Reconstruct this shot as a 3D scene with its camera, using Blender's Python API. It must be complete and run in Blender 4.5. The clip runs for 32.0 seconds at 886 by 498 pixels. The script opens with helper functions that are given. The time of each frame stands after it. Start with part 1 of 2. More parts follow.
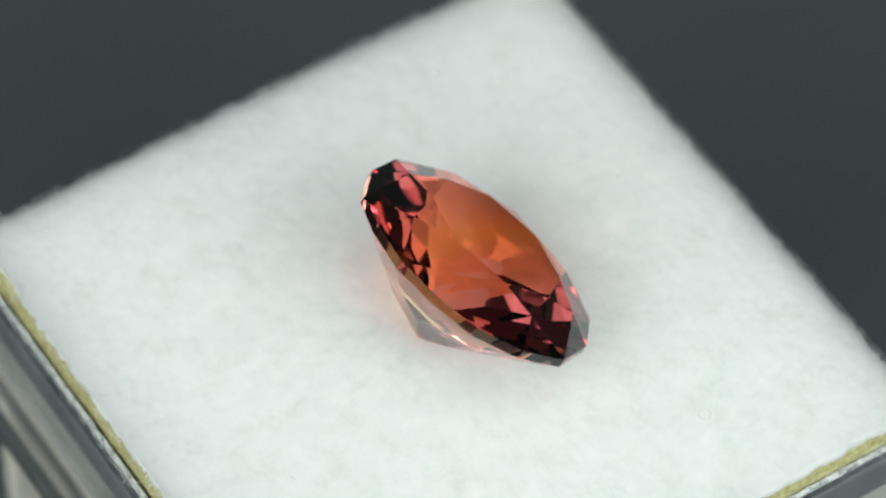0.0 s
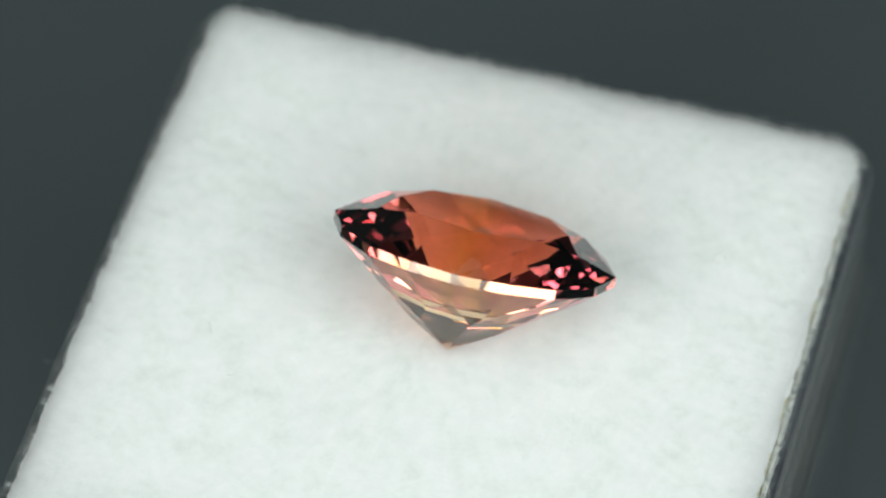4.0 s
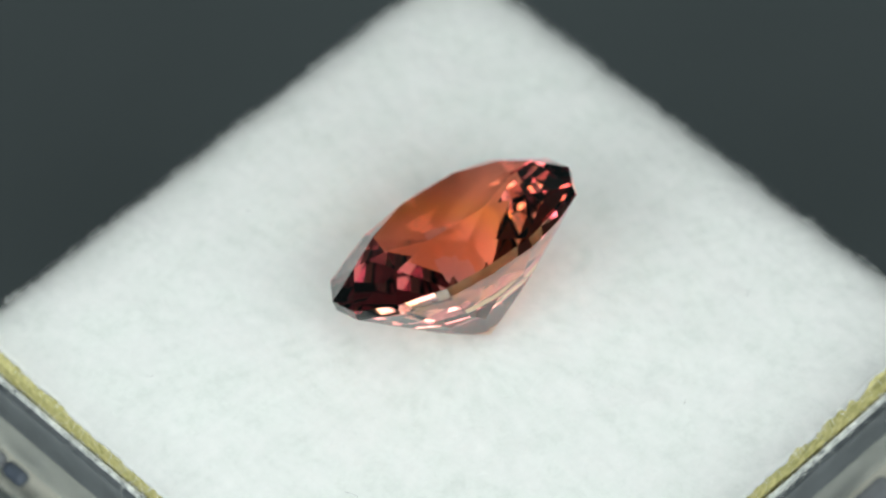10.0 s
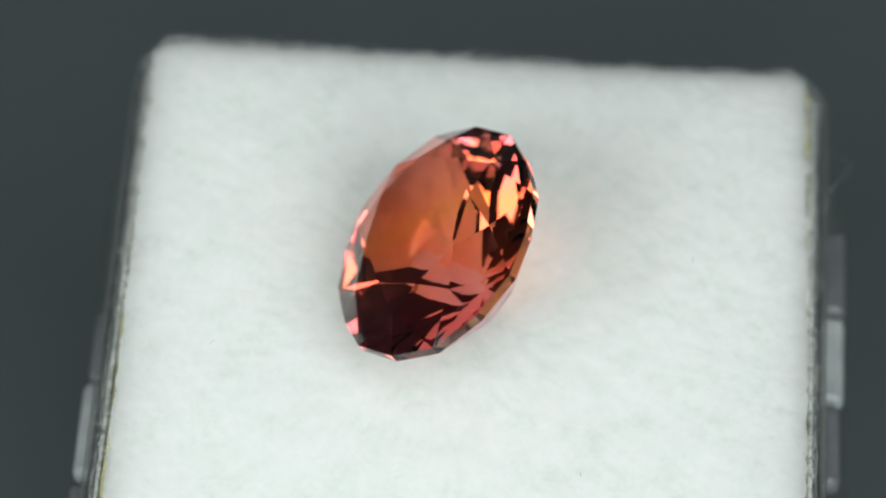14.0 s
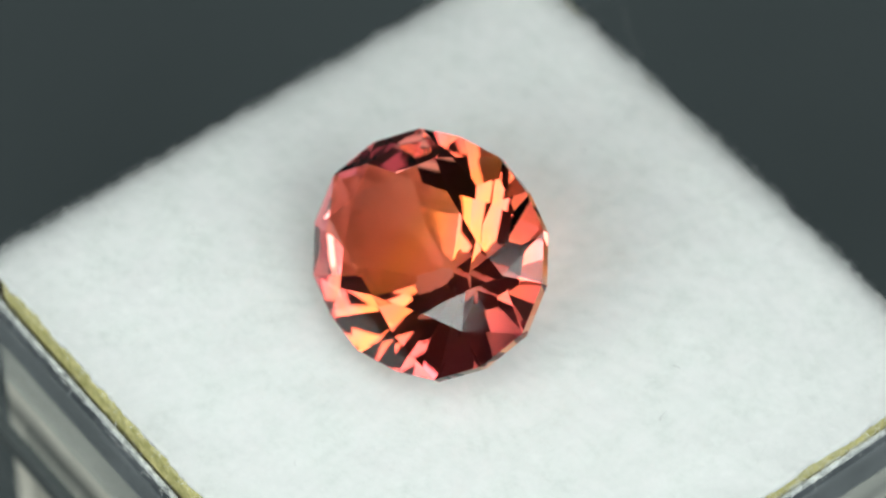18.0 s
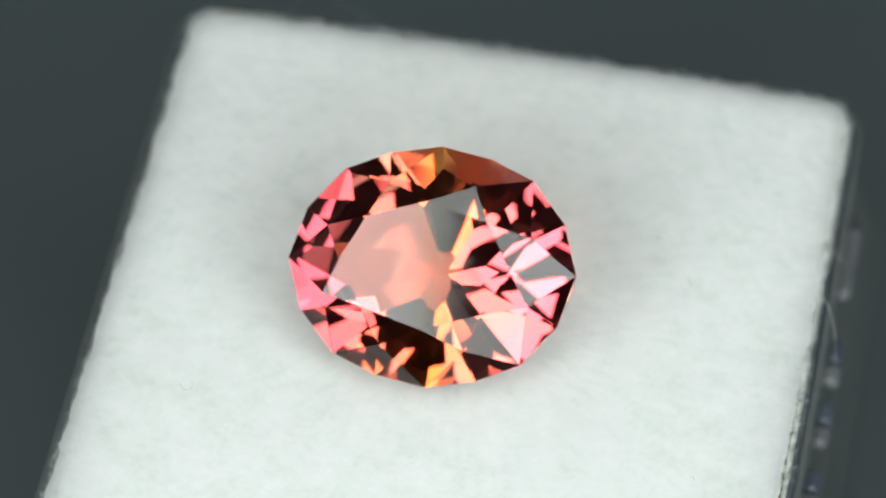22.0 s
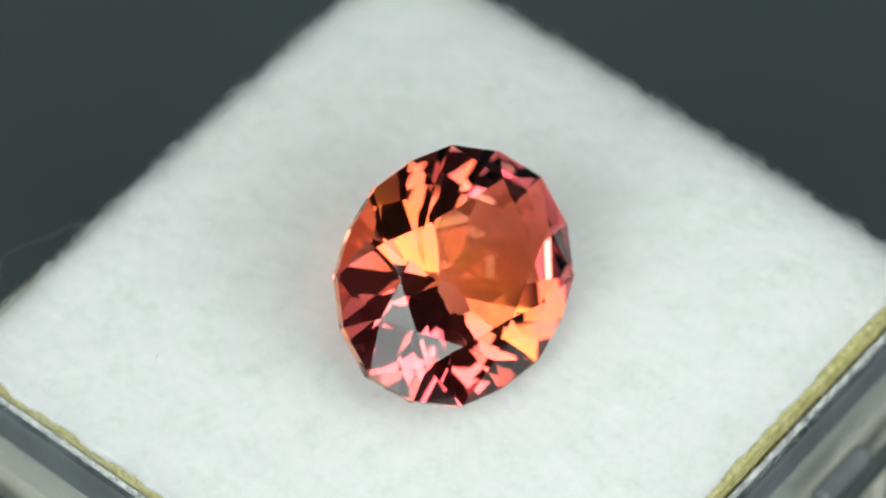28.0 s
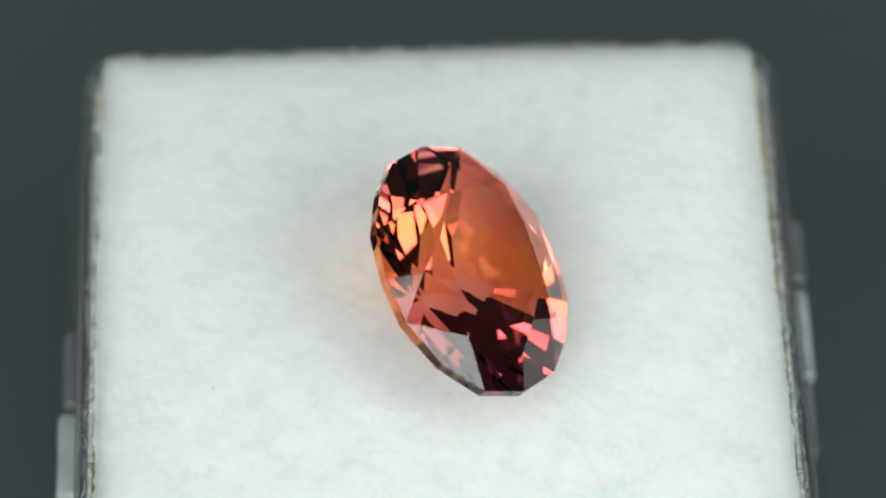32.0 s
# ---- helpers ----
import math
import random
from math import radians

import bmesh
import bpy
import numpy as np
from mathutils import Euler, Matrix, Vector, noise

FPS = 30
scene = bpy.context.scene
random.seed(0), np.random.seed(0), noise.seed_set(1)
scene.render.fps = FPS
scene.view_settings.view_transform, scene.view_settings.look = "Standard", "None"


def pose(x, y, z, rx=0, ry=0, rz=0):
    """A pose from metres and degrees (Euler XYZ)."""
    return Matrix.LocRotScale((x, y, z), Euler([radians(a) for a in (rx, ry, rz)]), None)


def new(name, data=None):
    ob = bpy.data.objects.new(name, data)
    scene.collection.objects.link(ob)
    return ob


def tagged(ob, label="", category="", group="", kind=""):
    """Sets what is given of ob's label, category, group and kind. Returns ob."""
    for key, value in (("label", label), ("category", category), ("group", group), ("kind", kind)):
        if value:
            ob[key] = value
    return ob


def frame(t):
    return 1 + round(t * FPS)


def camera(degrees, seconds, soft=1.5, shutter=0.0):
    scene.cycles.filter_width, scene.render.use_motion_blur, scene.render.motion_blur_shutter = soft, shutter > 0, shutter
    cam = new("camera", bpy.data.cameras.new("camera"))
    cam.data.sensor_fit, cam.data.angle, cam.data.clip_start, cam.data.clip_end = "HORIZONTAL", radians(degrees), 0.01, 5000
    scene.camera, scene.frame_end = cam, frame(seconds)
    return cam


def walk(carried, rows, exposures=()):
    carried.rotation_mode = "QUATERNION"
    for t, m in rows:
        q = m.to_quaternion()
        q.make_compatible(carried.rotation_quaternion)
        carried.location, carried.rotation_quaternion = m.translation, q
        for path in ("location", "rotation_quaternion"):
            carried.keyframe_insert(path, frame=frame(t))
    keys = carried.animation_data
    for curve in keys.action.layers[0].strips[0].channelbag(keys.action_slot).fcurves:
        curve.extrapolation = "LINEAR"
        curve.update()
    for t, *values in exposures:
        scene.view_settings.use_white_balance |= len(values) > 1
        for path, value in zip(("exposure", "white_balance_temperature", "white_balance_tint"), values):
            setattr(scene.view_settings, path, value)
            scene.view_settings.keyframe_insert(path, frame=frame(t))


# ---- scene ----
import itertools

# The place: a faceted gem on a white felt pad in a clear acrylic box that turns
# before a still macro camera. MM turns millimetres into metres.
MM = 0.001
SECONDS = 32.0
TOP = 30.0                      # height of the pad's upper face above the table, mm
EYE = (0.0, -105.236, 138.287 + TOP)

cam = camera(11.421, SECONDS, soft=2.1)
cam.data.dof.use_dof = True
cam.data.dof.focus_distance = 169.0 * MM
cam.data.dof.aperture_fstop = 36.0
STILL = pose(EYE[0] * MM, EYE[1] * MM, EYE[2] * MM, 38.137, -0.349, 0.653)
walk(cam, [(0.0, STILL), (SECONDS, STILL)])


# ---- light ----
def studio_world():
    world = bpy.data.worlds.new("room_light")
    scene.world = world
    world.use_nodes = True
    back = world.node_tree.nodes["Background"]
    back.inputs["Color"].default_value = (0.85, 0.97, 1.0, 1)
    back.inputs["Strength"].default_value = 0.04


def softbox(side, elevation, distance, width, height, radiance):
    """A soft panel beside or above the lens. side: how far to the right, as a share of the distance;
    width and height as shares of the distance; radiance in watts per square metre and steradian."""
    e = radians(elevation)
    flat = math.sqrt(1 - side * side)
    away = Vector((side, -flat * math.cos(e), flat * math.sin(e)))
    up = Vector((0, math.sin(e), math.cos(e)))
    turn = Matrix((up.cross(away), up, away)).transposed().to_4x4()
    lamp = bpy.data.lights.new("softbox", "AREA")
    lamp.shape, lamp.size, lamp.size_y = "RECTANGLE", width * distance, height * distance
    lamp.energy = radiance * math.pi * lamp.size * lamp.size_y
    lamp.color = (0.92, 1.0, 0.968)
    ob = new("softbox", lamp)
    ob.matrix_world = Matrix.Translation(away * distance + Vector((0, 0, TOP * MM))) @ turn


studio_world()
softbox(-0.534, 43.8, 0.22, 0.56, 0.65, 5.8)
softbox(0.541, 49.3, 0.22, 0.54, 0.65, 5.2)
softbox(0.081, 18.7, 0.22, 0.53, 0.68, 3.8)
softbox(0.10, 80, 0.24, 0.35, 0.42, 3.9)


# ---- materials ----
def material(name):
    m = bpy.data.materials.new(name)
    m.use_nodes = True
    nt = m.node_tree
    bsdf = nt.nodes["Principled BSDF"]
    return m, nt, bsdf


def noise_node(nt, scale, detail=4.0, rough=0.55, vector=None):
    n = nt.nodes.new("ShaderNodeTexNoise")
    n.inputs["Scale"].default_value = scale
    n.inputs["Detail"].default_value = detail
    n.inputs["Roughness"].default_value = rough
    if vector:
        nt.links.new(vector, n.inputs["Vector"])
    return n


def coords(nt):
    return nt.nodes.new("ShaderNodeTexCoord").outputs["Object"]


def ramp(nt, fac, stops):
    r = nt.nodes.new("ShaderNodeValToRGB")
    while len(r.color_ramp.elements) < len(stops):
        r.color_ramp.elements.new(0.5)
    for el, (p, c) in zip(r.color_ramp.elements, stops):
        el.position, el.color = p, (*c, 1)
    nt.links.new(fac, r.inputs["Fac"])
    return r.outputs["Color"]


def bump(nt, height, strength, distance):
    b = nt.nodes.new("ShaderNodeBump")
    b.inputs["Strength"].default_value = strength
    b.inputs["Distance"].default_value = distance
    nt.links.new(height, b.inputs["Height"])
    return b.outputs["Normal"]


def felt_material():
    m, nt, bsdf = material("white_felt")
    obj = coords(nt)
    fine = noise_node(nt, 2600, 5, 0.65, obj)
    wide = noise_node(nt, 620, 4, 0.6, obj)
    mix = nt.nodes.new("ShaderNodeMath")
    mix.operation = "MULTIPLY_ADD"
    nt.links.new(fine.outputs["Fac"], mix.inputs[0])
    mix.inputs[1].default_value = 0.5
    nt.links.new(wide.outputs["Fac"], mix.inputs[2])
    nt.links.new(ramp(nt, mix.outputs[0], [(0.48, (0.785, 0.835, 0.805)), (0.70, (0.87, 0.918, 0.89)), (0.95, (0.925, 0.967, 0.94))]), bsdf.inputs["Base Color"])
    nt.links.new(bump(nt, mix.outputs[0], 0.5, 0.12 * MM), bsdf.inputs["Normal"])
    bsdf.inputs["Roughness"].default_value = 0.95
    bsdf.inputs["Specular IOR Level"].default_value = 0.1
    bsdf.inputs["Sheen Weight"].default_value = 0.15
    bsdf.inputs["Subsurface Weight"].default_value = 1.0     # loose cotton lets light spread sideways
    bsdf.inputs["Subsurface Radius"].default_value = (1.0, 1.0, 1.0)
    bsdf.inputs["Subsurface Scale"].default_value = 4.0 * MM
    return m


def plain(name, dark, light, scale, rough, bumped=0.0, specular=0.4):
    m, nt, bsdf = material(name)
    obj = coords(nt)
    n = noise_node(nt, scale, 5, 0.6, obj)
    nt.links.new(ramp(nt, n.outputs["Fac"], [(0.3, dark), (0.7, light)]), bsdf.inputs["Base Color"])
    if bumped:
        nt.links.new(bump(nt, n.outputs["Fac"], 0.6, bumped), bsdf.inputs["Normal"])
    bsdf.inputs["Roughness"].default_value = rough
    bsdf.inputs["Specular IOR Level"].default_value = specular
    return m


def acrylic_material(name, dust):
    """Thin clear plastic: light passes straight through, gloss grows at flat angles."""
    m, nt, bsdf = material(name)
    out = nt.nodes["Material Output"]
    clear = nt.nodes.new("ShaderNodeBsdfTransparent")
    clear.inputs["Color"].default_value = (0.96, 0.97, 0.97, 1)
    gloss = nt.nodes.new("ShaderNodeBsdfGlossy")
    gloss.inputs["Roughness"].default_value = 0.06
    n = noise_node(nt, 160, 3, 0.5, coords(nt))
    nt.links.new(bump(nt, n.outputs["Fac"], 0.25, 0.2 * MM), gloss.inputs["Normal"])
    face = nt.nodes.new("ShaderNodeLayerWeight")
    five = nt.nodes.new("ShaderNodeMath")
    five.operation = "POWER"
    five.inputs[1].default_value = 5.0
    nt.links.new(face.outputs["Facing"], five.inputs[0])
    shine = nt.nodes.new("ShaderNodeMath")
    shine.operation = "MULTIPLY_ADD"
    shine.inputs[1].default_value = 0.7
    shine.inputs[2].default_value = 0.045
    nt.links.new(five.outputs[0], shine.inputs[0])
    mix = nt.nodes.new("ShaderNodeMixShader")
    nt.links.new(shine.outputs[0], mix.inputs["Fac"])
    nt.links.new(clear.outputs[0], mix.inputs[1])
    nt.links.new(gloss.outputs[0], mix.inputs[2])
    haze = nt.nodes.new("ShaderNodeBsdfDiffuse")          # dust and fine scratches
    haze.inputs["Color"].default_value = (0.75, 0.78, 0.80, 1)
    dusty = nt.nodes.new("ShaderNodeMixShader")
    dusty.inputs["Fac"].default_value = dust
    nt.links.new(mix.outputs[0], dusty.inputs[1])
    nt.links.new(haze.outputs[0], dusty.inputs[2])
    nt.links.new(dusty.outputs[0], out.inputs["Surface"])
    return m


def gem_material(name, stops):
    """Orange body colour that turns pink towards the stone's two long ends."""
    m, nt, bsdf = material(name)
    out = nt.nodes["Material Output"]
    obj = coords(nt)
    sep = nt.nodes.new("ShaderNodeSeparateXYZ")
    nt.links.new(obj, sep.inputs[0])
    ab = nt.nodes.new("ShaderNodeMath")
    ab.operation = "ABSOLUTE"
    nt.links.new(sep.outputs["X"], ab.inputs[0])
    sc = nt.nodes.new("ShaderNodeMath")
    sc.operation = "MULTIPLY"
    sc.inputs[1].default_value = 1 / (5.5 * MM)
    nt.links.new(ab.outputs[0], sc.inputs[0])
    tint = ramp(nt, sc.outputs[0], stops)
    body = nt.nodes.new("ShaderNodeBsdfRefraction")
    body.inputs["IOR"].default_value = GEM_IOR
    body.inputs["Roughness"].default_value = 0.0
    nt.links.new(tint, body.inputs["Color"])
    gloss = nt.nodes.new("ShaderNodeBsdfGlossy")
    gloss.inputs["Roughness"].default_value = 0.0
    fres = nt.nodes.new("ShaderNodeFresnel")
    fres.inputs["IOR"].default_value = GEM_IOR
    inner = ramp(nt, sc.outputs[0], GEM_INNER)
    full = nt.nodes.new("ShaderNodeMapRange")
    full.inputs["From Min"].default_value = 0.5
    full.inputs["From Max"].default_value = 0.95
    nt.links.new(fres.outputs["Fac"], full.inputs["Value"])
    shade = nt.nodes.new("ShaderNodeMix")
    shade.data_type = "RGBA"
    shade.inputs[6].default_value = (1, 1, 1, 1)
    nt.links.new(full.outputs["Result"], shade.inputs[0])
    nt.links.new(inner, shade.inputs[7])
    nt.links.new(shade.outputs[2], gloss.inputs["Color"])
    mix = nt.nodes.new("ShaderNodeMixShader")
    nt.links.new(fres.outputs["Fac"], mix.inputs["Fac"])
    nt.links.new(body.outputs[0], mix.inputs[1])
    nt.links.new(gloss.outputs[0], mix.inputs[2])
    nt.links.new(mix.outputs[0], out.inputs["Surface"])
    return m


GEM_IOR = 1.6420
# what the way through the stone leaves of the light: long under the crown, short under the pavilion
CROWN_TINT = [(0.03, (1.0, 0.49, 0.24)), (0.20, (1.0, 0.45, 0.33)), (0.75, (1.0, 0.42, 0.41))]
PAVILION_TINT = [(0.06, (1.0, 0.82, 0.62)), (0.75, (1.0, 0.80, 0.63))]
# what the way between two inner reflections leaves of the light
GEM_INNER = [(0.02, (0.98, 0.88, 0.66)), (0.12, (0.98, 0.77, 0.81)), (0.45, (0.98, 0.73, 0.87))]
FELT = felt_material()
FOAM = plain("yellowed_foam", (0.32, 0.30, 0.115), (0.66, 0.60, 0.29), 3200, 0.9, 0.12 * MM, 0.1)
RIM = plain("frosted_rim", (0.10, 0.115, 0.125), (0.90, 0.92, 0.92), 2600, 0.4, 0.08 * MM, 0.5)
GREY = plain("grey_clear_plastic", (0.10, 0.105, 0.115), (0.20, 0.205, 0.22), 260, 0.25, 0.03 * MM, 0.5)
CLIP = plain("milky_plastic", (0.26, 0.28, 0.29), (0.48, 0.50, 0.51), 420, 0.25, 0.03 * MM, 0.5)
KNUCKLE = plain("bluish_plastic", (0.045, 0.055, 0.075), (0.09, 0.105, 0.135), 900, 0.3, 0.0, 0.4)
SEAM = plain("dark_grey_seam", (0.06, 0.068, 0.07), (0.08, 0.09, 0.09), 200, 0.6, 0.0, 0.3)
CORE = plain("pale_insert", (0.64, 0.595, 0.52), (0.90, 0.84, 0.735), 190, 0.8, 0.05 * MM, 0.2)
# BAND: shade of the gap behind the clear wall, put into a dark blue
BAND = plain("shaded_gap_plastic", (0.026, 0.033, 0.042), (0.120, 0.130, 0.145), 420, 0.45, 0.03 * MM, 0.35)
TABLE = plain("dark_grey_mat", (0.063, 0.077, 0.082), (0.073, 0.088, 0.094), 30, 0.75, 0.0, 0.3)
WALL = plain("pale_room_paint", (0.74, 0.75, 0.75), (0.80, 0.81, 0.81), 3, 0.9, 0.002, 0.2)
ACRYLIC = acrylic_material("clear_acrylic", 0.022)
LIP = acrylic_material("dusty_acrylic", 0.06)
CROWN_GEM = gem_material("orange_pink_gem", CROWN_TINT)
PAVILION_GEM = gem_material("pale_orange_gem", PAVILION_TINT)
SPECK = plain("grey_fibre", (0.25, 0.26, 0.26), (0.42, 0.43, 0.43), 500, 0.8, 0.0, 0.1)
FIBRE = plain("white_fibre", (0.80, 0.82, 0.81), (0.88, 0.9, 0.89), 300, 0.8, 0.0, 0.1)


# ---- mesh helpers ----
def mesh_object(name, bm, mat, parent=None, smooth=False):
    me = bpy.data.meshes.new(name)
    bmesh.ops.recalc_face_normals(bm, faces=bm.faces)
    bm.to_mesh(me)
    bm.free()
    me.materials.append(mat)
    for p in me.polygons:
        p.use_smooth = smooth
    ob = new(name, me)
    if parent:
        ob.parent = parent
    return ob


def part(name, bm, mat, parent, label="", smooth=False):
    return tagged(mesh_object(name, bm, mat, parent, smooth), label)


def slab(bm, x0, x1, y0, y1, z0, z1, bevel=0.0):
    r = bmesh.ops.create_cube(bm, size=1.0, matrix=Matrix.LocRotScale(
        Vector(((x0 + x1) / 2, (y0 + y1) / 2, (z0 + z1) / 2)) * MM, None, Vector((x1 - x0, y1 - y0, z1 - z0)) * MM))
    if bevel:
        edges = list({e for v in r["verts"] for e in v.link_edges})
        bmesh.ops.bevel(bm, geom=edges, offset=bevel * MM, segments=2, affect="EDGES", profile=0.5)


# ---- the setting ----
def setting():
    bm = bmesh.new()
    slab(bm, -700, 700, -700, 700, -40, 0)
    tagged(mesh_object("ground", bm, TABLE), "dark grey matt table top under the box", "table top", kind="structure")
    for name, x0, x1, y0, y1, z0, z1 in (
            ("wall_north", -760, 760, 700, 760, -40, 900), ("wall_south", -760, 760, -760, -700, -40, 900),
            ("wall_east", 700, 760, -700, 700, -40, 900), ("wall_west", -760, -700, -700, 700, -40, 900),
            ("ceiling", -760, 760, -760, 760, 900, 960)):
        bm = bmesh.new()
        slab(bm, x0, x1, y0, y1, z0, z1)
        tagged(mesh_object(name, bm, WALL), "plain pale room surface in dim light", "wall" if "wall" in name else "ceiling", kind="structure")


# ---- the box with its pad ----
# corners of the pad's upper face in the box's turning space, mm
PAD = ((-13.81, -13.80), (13.50, -13.74), (13.54, 12.95), (-13.53, 12.72))
BOX_MID = (-0.17, -0.47)


def corner_share(a, b, round_off):
    """By how much a point of a square (a, b from 0 to 1) draws in where the corners are rounded."""
    far, flat = max(a, b), 1 - round_off
    if far == 0 or min(a, b) / far <= flat:
        return 1.0
    q = min(a, b) / far
    return (flat * (1 + q) + math.sqrt(max(0.0, (flat * (1 + q)) ** 2 - (1 + q * q) * (2 * flat * flat - round_off ** 2)))) / (1 + q * q)


def pad_point(u, v):
    """A point of the pad's upper face: a square with slightly rounded corners, whose sides are not quite even."""
    (ax, ay), (bx, by), (cx, cy), (dx, dy) = PAD
    t = corner_share(abs(2 * u - 1), abs(2 * v - 1), 0.075)
    u, v = 0.5 + (u - 0.5) * t, 0.5 + (v - 0.5) * t
    x = (ax * (1 - u) + bx * u) * (1 - v) + (dx * (1 - u) + cx * u) * v
    y = (ay * (1 - u) + by * u) * (1 - v) + (dy * (1 - u) + cy * u) * v
    x -= 0.21 * 4 * v * (1 - v) * (1 - u)          # two sides bow out a little
    y -= 0.18 * 4 * u * (1 - u) * (1 - v)
    return x, y


def curl(y):
    """One edge of the pad lifts a little."""
    return 0.38 * max(0.0, (-y - 10.5) / 3.3) ** 2


def felt_height(x, y):
    ex, ey = abs(x - BOX_MID[0]) / 13.6, abs(y - BOX_MID[1]) / 13.4
    dome = 0.30 * (1 - min(1, ex) ** 4) * (1 - min(1, ey) ** 4)
    soft = noise.noise(Vector((x * 0.55, y * 0.55, 1.3))) * 0.05 + noise.noise(Vector((x * 1.9, y * 1.9, 7.7))) * 0.04 + noise.noise(Vector((x * 4.7, y * 4.7, 2.2))) * 0.03
    edge = -0.05 * max(0, max(ex, ey) - 0.965) / 0.035
    return dome + soft + edge - 0.004 * x + 0.0175 * y + curl(y)


def felt_pad(box):
    n = 150
    bm = bmesh.new()
    grid = []
    for j in range(n + 1):
        row = []
        for i in range(n + 1):
            u, v = i / n, j / n
            x, y = pad_point(u, v)
            if i in (0, n) or j in (0, n):
                w = noise.noise(Vector((x * 0.8, y * 0.8, 3.1))) * 0.12 + noise.noise(Vector((x * 2.1, y * 2.1, 8.0))) * 0.10 + noise.noise(Vector((x * 5, y * 5, 5.0))) * 0.08
                x += w * (1 if i == n else -1 if i == 0 else 0)
                y += w * (1 if j == n else -1 if j == 0 else 0)
            row.append(bm.verts.new((x * MM, y * MM, felt_height(x, y) * MM)))
        grid.append(row)
    for j in range(n):
        for i in range(n):
            bm.faces.new((grid[j][i], grid[j][i + 1], grid[j + 1][i + 1], grid[j + 1][i]))
    rim = [grid[0][i] for i in range(n)] + [grid[j][n] for j in range(n)] + [grid[n][i] for i in range(n, 0, -1)] + [grid[j][0] for j in range(n, 0, -1)]
    low = [bm.verts.new((v.co.x, v.co.y, v.co.z - 0.22 * MM)) for v in rim]
    for k in range(len(rim)):
        q = (k + 1) % len(rim)
        bm.faces.new((rim[k], low[k], low[q], rim[q]))
    deep = [bm.verts.new((BOX_MID[0] * MM + (v.co.x - BOX_MID[0] * MM) * 0.95, BOX_MID[1] * MM + (v.co.y - BOX_MID[1] * MM) * 0.95, -1.7 * MM)) for v in low]
    for k in range(len(low)):
        q = (k + 1) % len(low)
        bm.faces.new((low[k], deep[k], deep[q], low[q]))
    bm.faces.new(deep[::-1])
    part("felt_top", bm, FELT, box, "white fibrous felt sheet with frayed edges", True)



def foam_core(box):
    bm = bmesh.new()
    slab(bm, BOX_MID[0] - 13.6, BOX_MID[0] + 13.6, BOX_MID[1] - 13.45, BOX_MID[1] + 13.42, -1.75, -0.36, 0.12)
    bmesh.ops.subdivide_edges(bm, edges=bm.edges[:], cuts=24, use_grid_fill=True)
    for v in bm.verts:
        q = v.co / MM
        t = corner_share(min(1, abs(q.x - BOX_MID[0]) / 13.6), min(1, abs(q.y - BOX_MID[1]) / 13.5), 0.10)
        v.co.x, v.co.y = (BOX_MID[0] + (q.x - BOX_MID[0]) * t) * MM, (BOX_MID[1] + (q.y - BOX_MID[1]) * t) * MM
        v.co.x += noise.noise(q * 2.7) * 0.07 * MM
        v.co.y += noise.noise(q * 2.7 + Vector((9, 2, 4))) * 0.07 * MM
        if q.z > -0.6:
            v.co.z += curl(q.y) * MM
    part("foam_layer", bm, FOAM, box, "yellowed foam layer under the felt")
    bm = bmesh.new()
    slab(bm, BOX_MID[0] - 13.4, BOX_MID[0] + 13.4, BOX_MID[1] - 13.4, BOX_MID[1] + 13.4, -20.0, -1.8, 0.3)
    part("insert", bm, CORE, box, "pale grey-beige insert block seen through the wall")


def rounded_ring(bm, hx, hy, r, z):
    ring = []
    for sx, sy, a0 in ((1, 1, 0), (-1, 1, 90), (-1, -1, 180), (1, -1, 270)):
        for i in range(7):
            a = radians(a0 + 15 * i)
            wide = hx - 0.9 if sx > 0 and hx > 14.5 else hx          # no hinge on this side
            ring.append(bm.verts.new(((BOX_MID[0] + sx * (wide - r) + r * math.cos(a)) * MM, (BOX_MID[1] + sy * (hy - r) + r * math.sin(a)) * MM, z * MM)))
    return ring


def tube(name, box, mat, outline, label):
    """A rounded square ring or block; outline: rows of half size, corner radius and height, closed."""
    bm = bmesh.new()
    rings = [rounded_ring(bm, h, h - 0.1, r, z) for h, r, z in outline]
    n = len(rings[0])
    for a, b in zip(rings, rings[1:] + rings[:1]):
        for k in range(n):
            bm.faces.new((a[k], a[(k + 1) % n], b[(k + 1) % n], b[k]))
    return part(name, bm, mat, box, label)


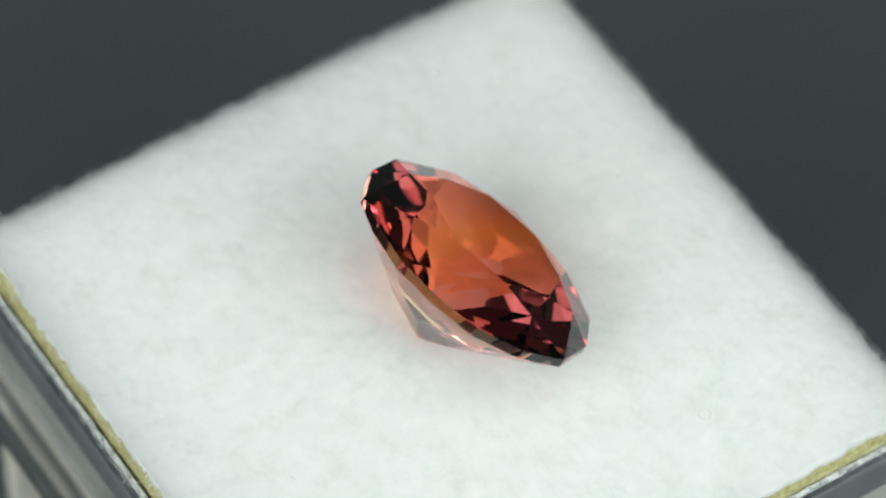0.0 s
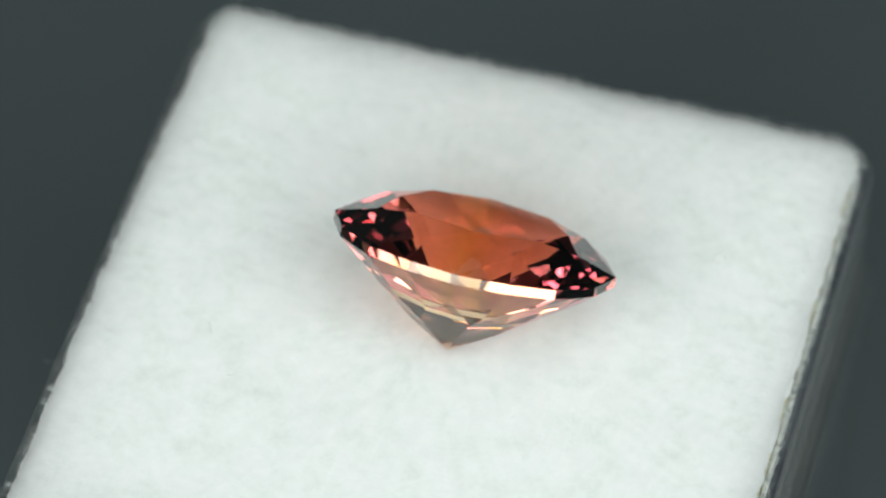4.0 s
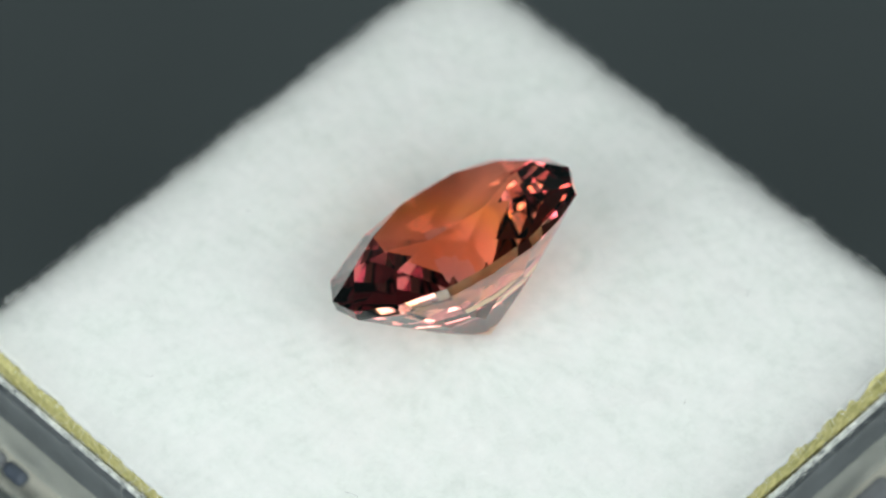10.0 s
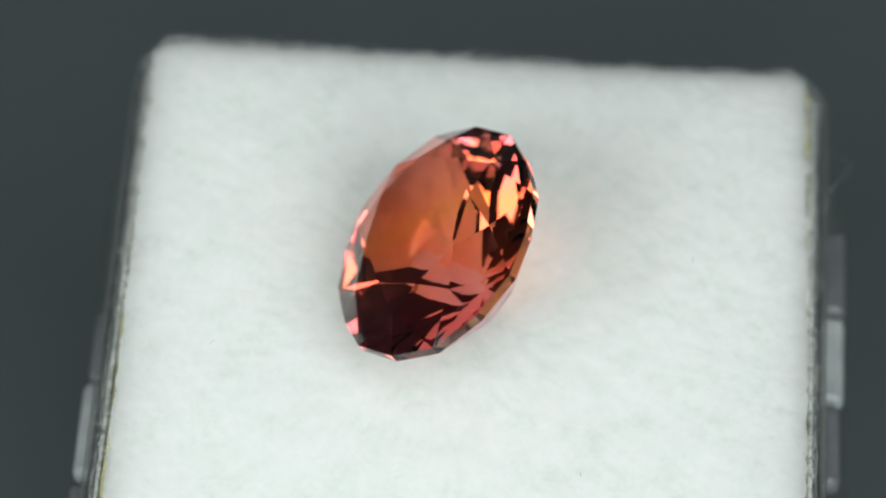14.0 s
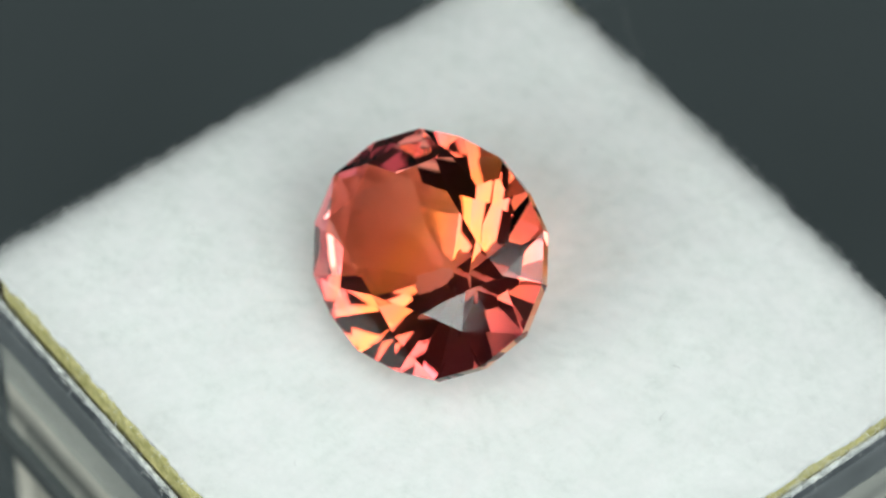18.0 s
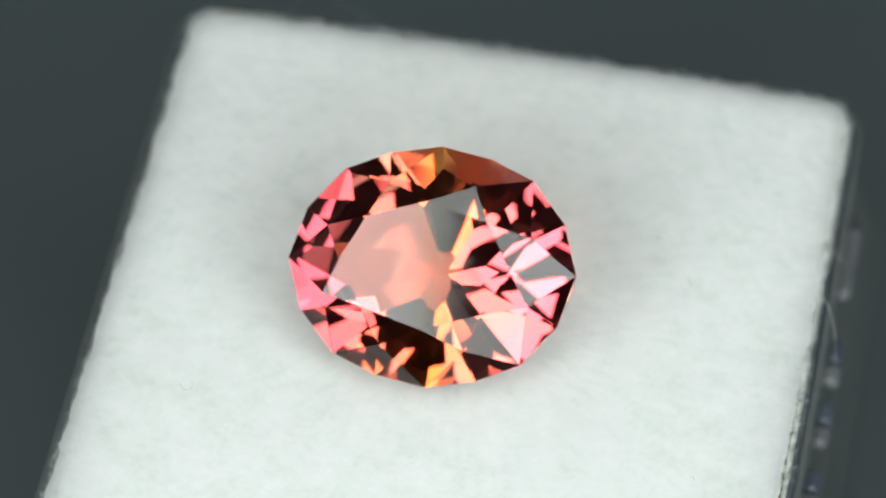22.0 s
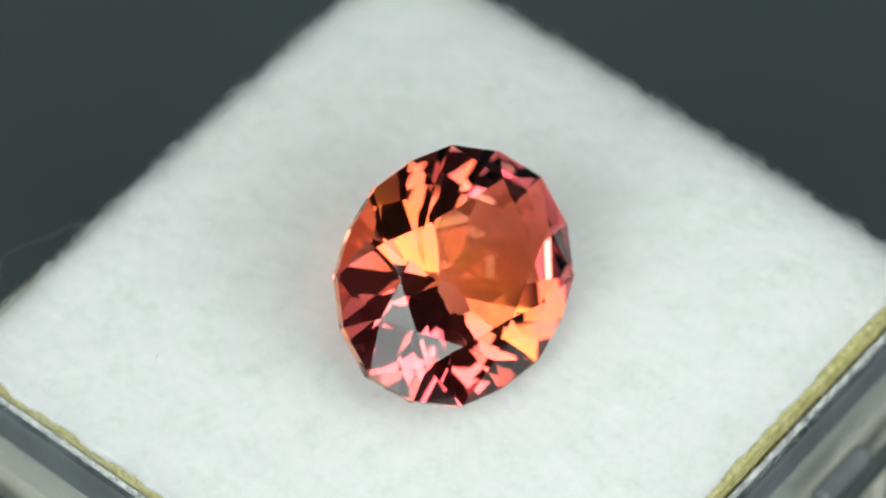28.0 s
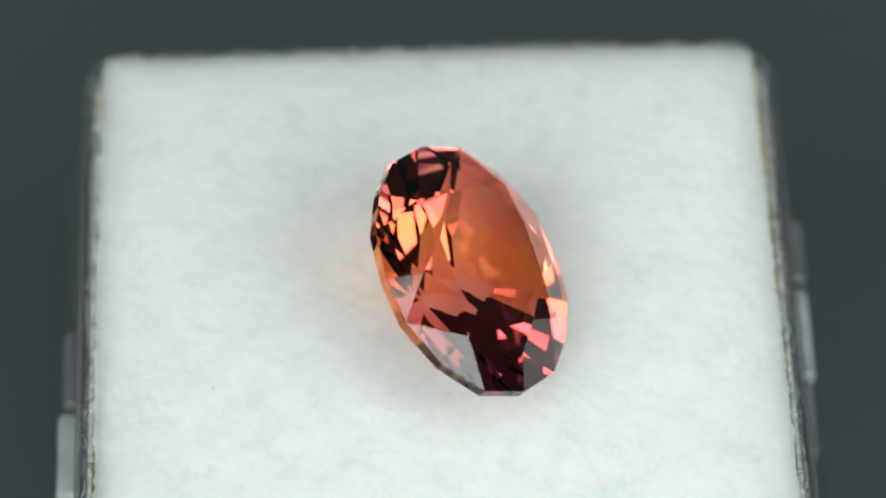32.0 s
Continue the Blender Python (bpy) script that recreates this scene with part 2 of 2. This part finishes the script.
def box_walls(box):
    """A thin clear cup for the pad, which steps out to a wider grey-clear foot with clips and hinge knuckles."""
    tube("cup", box, ACRYLIC, ((14.13, 1.5, -6.0), (14.13, 1.5, -3.22), (13.75, 1.2, -3.22), (13.75, 1.2, -6.0)), "thin clear acrylic cup wall")
    # opaque dark ring added where the clear wall shows a shaded gap
    tube("shaded_wall_band", box, BAND, ((14.13, 1.5, -3.2), (14.13, 1.5, -1.55), (14.05, 1.45, -1.4), (13.6, 1.1, -1.4), (13.6, 1.1, -3.2)), "upper band of the plastic wall, coloured dark blue for the shaded gap behind it")
    tube("rim", box, RIM, ((13.86, 1.3, -1.38), (13.86, 1.3, -1.24), (13.82, 1.26, -1.16), (13.72, 1.15, -1.16), (13.68, 1.1, -1.24), (13.68, 1.1, -1.38)), "chipped whitish rim of the cup")
    tube("lip", box, LIP, ((14.40, 1.70, -4.8), (14.40, 1.70, -1.25), (14.35, 1.66, -1.12), (14.22, 1.58, -1.12), (14.16, 1.53, -1.25), (14.16, 1.53, -4.8)), "dusty clear outer lip of the wall")
    tube("ledge", box, ACRYLIC, ((15.1, 2.2, -7.5), (15.1, 2.2, -6.2), (14.95, 2.1, -6.0), (14.17, 1.5, -6.0), (14.13, 1.5, -7.5)), "clear plastic ledge")
    tube("seam", box, SEAM, ((15.0, 2.0, -8.6), (15.0, 2.0, -7.7), (14.5, 1.6, -7.7), (14.5, 1.6, -8.6)), "dark seam between ledge and foot")
    tube("foot", box, ACRYLIC, ((15.8, 2.2, -29.95), (15.8, 2.2, -9.2), (15.62, 2.1, -9.02), (13.5, 1.6, -9.02), (13.5, 1.6, -29.95)), "clear plastic foot")
    clips = ((0.5, 4.75, -15.75, -14.75, CLIP, "whitish moulded closing clip"), (4.95, 9.2, -15.8, -14.8, GREY, "greyish end of the closing clip"),
             (-3.6, 0.3, -15.6, -14.8, GREY, "greyish end of the closing clip"), (-4.9, -0.35, 13.95, 14.75, CLIP, "whitish moulded closing clip"),
             (-8.5, -5.3, 13.95, 14.8, GREY, "greyish end of the closing clip"), (-0.15, 3.4, 13.95, 14.6, GREY, "greyish end of the closing clip"))
    for x0, x1, y0, y1, mat, label in clips:
        bm = bmesh.new()
        slab(bm, x0, x1, y0, y1, -5.9, -5.0, 0.3)
        part("closing_clip", bm, mat, box, label)
    for y in (10.2, 6.3, 2.0, -1.4, -4.5):
        for y0, y1, mat, label in ((y - 1.2, y, KNUCKLE, "glossy bluish half of the hinge knuckle"), (y + 0.05, y + 1.1, GREY, "greyish half of the hinge knuckle")):
            bm = bmesh.new()
            slab(bm, -15.2, -14.5, y0, y1, -5.6, -5.0, 0.28)
            part("hinge_knuckle", bm, mat, box, label)
    bm = bmesh.new()
    slab(bm, -15.1, -14.4, -11.6, -7.9, -5.6, -5.0, 0.28)
    part("hinge_end", bm, GREY, box, "greyish blunt end of the hinge")


# ---- fibres ----
def strand(verts, faces, pts, r):
    """A thin three-sided thread along pts (mm)."""
    base = len(verts)
    for i, p in enumerate(pts):
        d = (pts[min(i + 1, len(pts) - 1)] - pts[max(i - 1, 0)]).normalized()
        a = d.orthogonal().normalized()
        b = d.cross(a)
        rr = r * (1 - 0.5 * i / len(pts))
        for k in range(3):
            w = 2.094 * k
            verts.append(tuple((p + a * (rr * math.cos(w)) + b * (rr * math.sin(w))) * MM))
    for i in range(len(pts) - 1):
        for k in range(3):
            q = (k + 1) % 3
            faces.append((base + 3 * i + k, base + 3 * i + q, base + 3 * i + 3 + q, base + 3 * i + 3 + k))


def fuzz(box):
    rng = random.Random(4)
    verts, faces = [], []
    for _ in range(320):                       # lying on the felt
        u, v = rng.random(), rng.random()
        x, y = pad_point(u, v)
        a, turn = rng.uniform(0, 6.28), rng.uniform(-0.5, 0.5)
        p = Vector((x, y, felt_height(x, y) - 0.01))
        pts = [p.copy()]
        for s in range(5):
            a += turn
            p = p + Vector((math.cos(a), math.sin(a), 0)) * rng.uniform(0.1, 0.28)
            ex = max(abs(p.x - BOX_MID[0]) - 13.3, abs(p.y - BOX_MID[1]) - 13.1, 0)
            pts.append(Vector((p.x, p.y, felt_height(p.x, p.y) + 0.006 + 0.006 * s * rng.random() - ex * 0.3)))
        strand(verts, faces, pts, rng.uniform(0.003, 0.006))
    for _ in range(7500):                       # frayed edges
        side, w = rng.randrange(4), rng.random()
        u, v = ((w, 0), (1, w), (w, 1), (0, w))[side]
        out = ((0, -1), (1, 0), (0, 1), (-1, 0))[side]
        x, y = pad_point(u, v)
        p = Vector((x - out[0] * 0.15, y - out[1] * 0.15, felt_height(x, y) + rng.uniform(-0.28, 0.0)))
        d = Vector((out[0] + rng.uniform(-0.9, 0.9), out[1] + rng.uniform(-0.9, 0.9), rng.uniform(-0.5, 0.6))).normalized()
        pts, n = [p.copy()], rng.choice((0.02, 0.03, 0.045, 0.06, 0.11)) * rng.uniform(0.8, 1.3)
        for s in range(4):
            d = (d + Vector((rng.uniform(-0.4, 0.4), rng.uniform(-0.4, 0.4), rng.uniform(-0.35, 0.15)))).normalized()
            p = p + d * n
            pts.append(p.copy())
        strand(verts, faces, pts, rng.uniform(0.0025, 0.0055))
    for _ in range(1900):                       # straight nap that stands off the cut edge
        side, w = rng.randrange(4), rng.random()
        if noise.noise(Vector((w * 23.0, side * 7.3, 0.5))) < -0.12:
            continue
        u, v = ((w, 0), (1, w), (w, 1), (0, w))[side]
        out = ((0, -1), (1, 0), (0, 1), (-1, 0))[side]
        x, y = pad_point(u, v)
        p = Vector((x - out[0] * 0.12, y - out[1] * 0.12, felt_height(x, y) + rng.uniform(-0.08, 0.02)))
        lean = rng.gauss(0, 0.28)
        d = Vector((out[0] - out[1] * lean, out[1] + out[0] * lean, rng.uniform(0.0, 0.55))).normalized()
        pts, n = [p.copy()], rng.uniform(0.035, 0.105)
        for s in range(4):
            d = (d + Vector((rng.uniform(-0.12, 0.12), rng.uniform(-0.12, 0.12), rng.uniform(-0.12, 0.08)))).normalized()
            p = p + d * n
            pts.append(p.copy())
        strand(verts, faces, pts, rng.uniform(0.003, 0.0065))
    for _ in range(4000):                       # caught between foam and rim
        side, w = rng.randrange(4), rng.uniform(-13.4, 13.4)
        out = Vector(((0, -1, 0), (1, 0, 0), (0, 1, 0), (-1, 0, 0))[side])
        along = Vector((-out.y, out.x, 0))
        p = Vector((BOX_MID[0], BOX_MID[1], -1.1)) + out * rng.uniform(13.6, 13.95) + along * w
        d = (along * rng.choice((-1, 1)) + out * rng.uniform(-0.3, 0.4) + Vector((0, 0, rng.uniform(0.0, 0.7)))).normalized()
        pts = [p.copy()]
        for s in range(4):
            d = (d + Vector((rng.uniform(-0.5, 0.5), rng.uniform(-0.5, 0.5), rng.uniform(-0.5, 0.3)))).normalized()
            p = p + d * 0.09
            pts.append(p.copy())
        strand(verts, faces, pts, rng.uniform(0.003, 0.006))
    me = bpy.data.meshes.new("fuzz")
    me.from_pydata(verts, [], faces)
    me.materials.append(FIBRE)
    ob = new("fuzz", me)
    ob.parent = box
    tagged(ob, "fine white fibres standing off the felt", kind="stuff")


# ---- the gem ----
GEM_A, GEM_B = 5.528, 4.635            # half length and half width of the girdle
GEM_LEFT, GEM_BACK = 1.023, 1.003       # the outline is not quite even
GEM_TURN = (0, 0.050, 0.079, 0.030)    # corner shifts round the outline
GEM_SWELL = (1, 0.989, 1.005, 0.986)
GIRDLE = 0.19                          # half thickness of the girdle
TABLE_A, TABLE_B, TABLE_Z = 3.31, 2.47, 1.372   # the table facet sits a little off centre
CULET = (0.141, -0.213, -4.354)
STAR_REACH = 0.50
# pavilion mains that meet in the culet: azimuth and slope in degrees, and how far under the culet each plane crosses the axis
MAINS = ((-7.14, 35.34, 0), (44.0, 37.16, 0), (84.96, 39.49, 0), (124.18, 38.03, 0), (172.86, 35.34, 0), (-136.0, 37.16, 0), (-95.04, 39.49, 0), (-55.82, 38.03, 0), (26.72, 38.56, 0.241), (71.18, 40.34, 0.241), (109.49, 40.32, 0.241), (154.14, 38.53, 0.241), (-153.28, 38.56, 0.241), (-108.82, 40.34, 0.241), (-70.51, 40.32, 0.241), (-25.86, 38.53, 0.241))
# slopes of the sixteen lower girdle facets, round from the long end
HALVES = (40.83, 41.94, 43.62, 44.88, 44.88, 43.57, 41.9, 40.83, 40.83, 41.91, 43.58, 44.88, 44.89, 43.62, 41.95, 40.83)


def girdle_corner(k):
    q = k % 8
    m = q if q <= 4 else 8 - q
    turn = GEM_TURN[m % 4] * (1 if q <= 4 else -1)
    swell = GEM_SWELL[m % 4]
    a = radians(22.5 * k) + turn
    c, s = math.cos(a) * swell, math.sin(a) * swell
    return Vector((GEM_A * c * (GEM_LEFT if c < 0 else 1), GEM_B * s * (GEM_BACK if s < 0 else 1), 0))


def meet(planes_a, planes_b):
    """The line in which two planes (point, normal) meet: a point and a way."""
    (p, n), (q, m) = planes_a, planes_b
    way = n.cross(m).normalized()
    a = Matrix((n, m, way))
    return a.inverted() @ Vector((n.dot(p), m.dot(q), 0)), way


def pavilion_faces(lo):
    """The convex body under the girdle polygon lo, cut by the mains and the lower girdle facets; its corners and faces."""
    planes = [(lo[0], Vector((0, 0, 1)))]
    for azimuth, slope, drop in MAINS:
        a, w = radians(azimuth), radians(slope)
        planes.append((Vector(CULET) - Vector((0, 0, drop)), Vector((math.cos(a) * math.sin(w), math.sin(a) * math.sin(w), -math.cos(w)))))
    for k, slope in enumerate(HALVES):
        along, w = (lo[(k + 1) % 16] - lo[k]).normalized(), radians(slope)
        planes.append((lo[k], along.cross(Vector((0, 0, 1))) * math.sin(w) - Vector((0, 0, math.cos(w)))))
    n = [w for p, w in planes]
    d = [w.dot(p) for p, w in planes]
    nn, dd = np.array([tuple(w) for w in n]), np.array(d)
    corners, faces = [], [[] for _ in n]
    trips = np.array(list(itertools.combinations(range(len(n)), 3)))
    mats = nn[trips]
    good = np.abs(np.linalg.det(mats)) > 1e-6
    trips, mats = trips[good], mats[good]
    spots = np.linalg.solve(mats, dd[trips][..., None])[..., 0]
    keep = (spots @ nn.T <= dd + 1e-5).all(axis=1)
    for q in spots[keep]:
        v = Vector(q)
        if not any((v - w).length < 2e-3 for w in corners):
            corners.append(v)
    for i, (w, e) in enumerate(zip(n, d)):
        ids = [k for k, v in enumerate(corners) if abs(w.dot(v) - e) < 3e-3]
        if i == 0 or len(ids) < 3:
            continue
        mid = sum((corners[k] for k in ids), Vector()) / len(ids)
        ax = (corners[ids[0]] - mid).normalized()
        ay = w.cross(ax)
        faces[i] = sorted(ids, key=lambda k: math.atan2(ay.dot(corners[k] - mid), ax.dot(corners[k] - mid)))
    return corners, [f for f in faces if f]


def gemstone():
    """A brilliant cut: table, stars, kites, upper girdle, girdle, lower girdle and pavilion mains."""
    g = [girdle_corner(k) for k in range(16)]
    up = [v + Vector((0, 0, GIRDLE)) for v in g]
    lo = [v - Vector((0, 0, GIRDLE)) for v in g]
    t = []
    for k in range(8):
        a = radians(45 * k)
        t.append(Vector((TABLE_A * math.cos(a) - 0.20, TABLE_B * math.sin(a), TABLE_Z)))

    def plane_at(apex, edge, k):
        way = edge[(2 * k + 1) % 16] - edge[2 * k - 1]
        n = (apex - edge[2 * k]).cross(way).normalized()
        return edge[2 * k], n

    kites = [plane_at(t[k], up, k) for k in range(8)]

    def on_line(a, b, r):
        p, way = meet(a, b)
        flat = Vector((way.x, way.y))
        s = 0.0
        # the spot on the line at the distance r from the axis
        pa, pb, pc = flat.dot(flat), 2 * (p.x * way.x + p.y * way.y), p.x ** 2 + p.y ** 2 - r * r
        root = math.sqrt(max(0, pb * pb - 4 * pa * pc))
        return [p + way * ((-pb + sgn * root) / (2 * pa)) for sgn in (1, -1)]

    stars = []
    for k in range(8):
        edge = g[2 * k + 1]
        rad = edge.to_2d().length
        inner = (t[k] + t[(k + 1) % 8]).to_2d().length / 2
        stars.append(min(on_line(kites[k], kites[(k + 1) % 8], inner + (rad - inner) * STAR_REACH), key=lambda v: (v.to_2d() - edge.to_2d()).length))
    under, pavilion = pavilion_faces(lo)
    verts = t + stars + up + lo + under
    T, P, U, L = 0, 8, 16, 32
    crown, belt = [], []
    pavilion = [tuple(48 + i for i in f) for f in pavilion]
    for k in range(8):
        n = (k + 1) % 8
        crown += [(T + k, P + k, T + n), (T + k, P + (k - 1) % 8, U + 2 * k, P + k),
                  (U + 2 * k, U + 2 * k + 1, P + k), (U + 2 * k + 1, U + (2 * k + 2) % 16, P + k)]
    for k in range(16):
        n = (k + 1) % 16
        belt.append((U + k, L + k, L + n, U + n))
    stone = tagged(new("gemstone"), "oval brilliant-cut orange and pink gemstone lying tilted on white felt", "gemstone")
    middle = Vector((0, 0, -0.5))
    for name, faces, label in (("table_facet", [tuple(range(8))], "flat polished table facet"), ("crown", crown, "sloping crown facets round the table"),
                               ("girdle", belt, "narrow faceted girdle band"), ("pavilion", pavilion, "pointed pavilion facets down to the culet")):
        bm = bmesh.new()
        made = {}
        for f in faces:
            for i in f:
                if i not in made:
                    made[i] = bm.verts.new(verts[i] * MM)
            face = bm.faces.new([made[i] for i in f])
            face.normal_update()
            if face.normal.dot(verts[f[0]] - middle) < 0:
                face.normal_flip()
        me = bpy.data.meshes.new(name)
        bm.to_mesh(me)
        bm.free()
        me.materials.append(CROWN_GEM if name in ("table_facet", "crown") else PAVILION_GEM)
        ob = new(name, me)
        ob.parent = stone
        tagged(ob, label)
    return stone


def stray_fibres(box):
    """Loose cotton threads: two long ones over the edge, a curl and a few dark specks on the felt."""
    def thread(pts, r, mat, label):
        verts, faces, path = [], [], []
        pts = [Vector(q) for q in pts]
        for i in range(len(pts) - 1):                # round the corners of the thread
            p0, p1, p2, p3 = pts[max(i - 1, 0)], pts[i], pts[i + 1], pts[min(i + 2, len(pts) - 1)]
            for k in range(8):
                w = k / 8
                path.append(0.5 * ((2 * p1) + (p2 - p0) * w + (2 * p0 - 5 * p1 + 4 * p2 - p3) * w * w + (3 * p1 - p0 - 3 * p2 + p3) * w ** 3))
        path.append(pts[-1])
        strand(verts, faces, path, r)
        me = bpy.data.meshes.new("stray_fibre")
        me.from_pydata(verts, [], faces)
        me.materials.append(mat)
        ob = new("stray_fibre", me)
        ob.parent = box
        tagged(ob, label)

    long_white = "long loose white fibre over the edge"
    thread(((5.6, -13.4, -0.2), (6.0, -14.5, 0.0), (7.0, -14.7, 0.1), (8.0, -15.3, 0.0), (8.9, -15.7, -0.3), (9.7, -15.1, -0.7), (10.2, -14.0, -1.1)), 0.0036, FIBRE, long_white)
    thread(((-13.6, -4.0, -0.4), (-14.3, -4.2, -0.9), (-14.8, -3.7, -2.2), (-15.0, -3.2, -3.4)), 0.016, FIBRE, "short loose white fibre on the wall")
    z = felt_height(9.4, 5.5) + 0.02
    thread([(9.4 + 0.24 * math.cos(a * 0.8), 5.5 + 0.24 * math.sin(a * 0.8), z) for a in range(8)], 0.009, SPECK, "small grey fibre curl")
    for x, y, dx, dy in ((-7.5, -5.35, 0.25, 0.12), (-9.0, -3.1, 0.2, -0.5), (3.2, -9.4, 0.2, 0.1), (-10.4, 6.0, -0.2, 0.2), (8.8, -7.6, 0.3, 0.15), (-2.2, 9.3, 0.2, -0.15)):
        z = felt_height(x, y) + 0.015
        thread(((x, y, z), (x + dx * 0.6, y + dy * 0.4, z + 0.02), (x + dx, y + dy, z)), 0.010, SPECK, "tiny grey fibre speck")


setting()
box = tagged(new("display_box"), "square clear acrylic box with a white felt pad", "display box")
felt_pad(box)
foam_core(box)
box_walls(box)
fuzz(box)
stray_fibres(box)
gem = gemstone()

# ---- what turns ----
SPIN, PHASE = 10.285, 107.951          # degrees a second; degrees at 16 s
GEM_POSE = pose(0.616 * MM, 0.632 * MM, 3.787 * MM, 36.169, -4.575, -177.297)


def turntable(t):
    return pose(0, 0, TOP * MM, 0, 0, PHASE + SPIN * (t - 16.0))


def motions():
    times = [k * 0.5 for k in range(int(SECONDS * 2) + 1)]
    walk(box, [(t, turntable(t)) for t in times])
    walk(gem, [(t, turntable(t) @ GEM_POSE) for t in times])


motions()
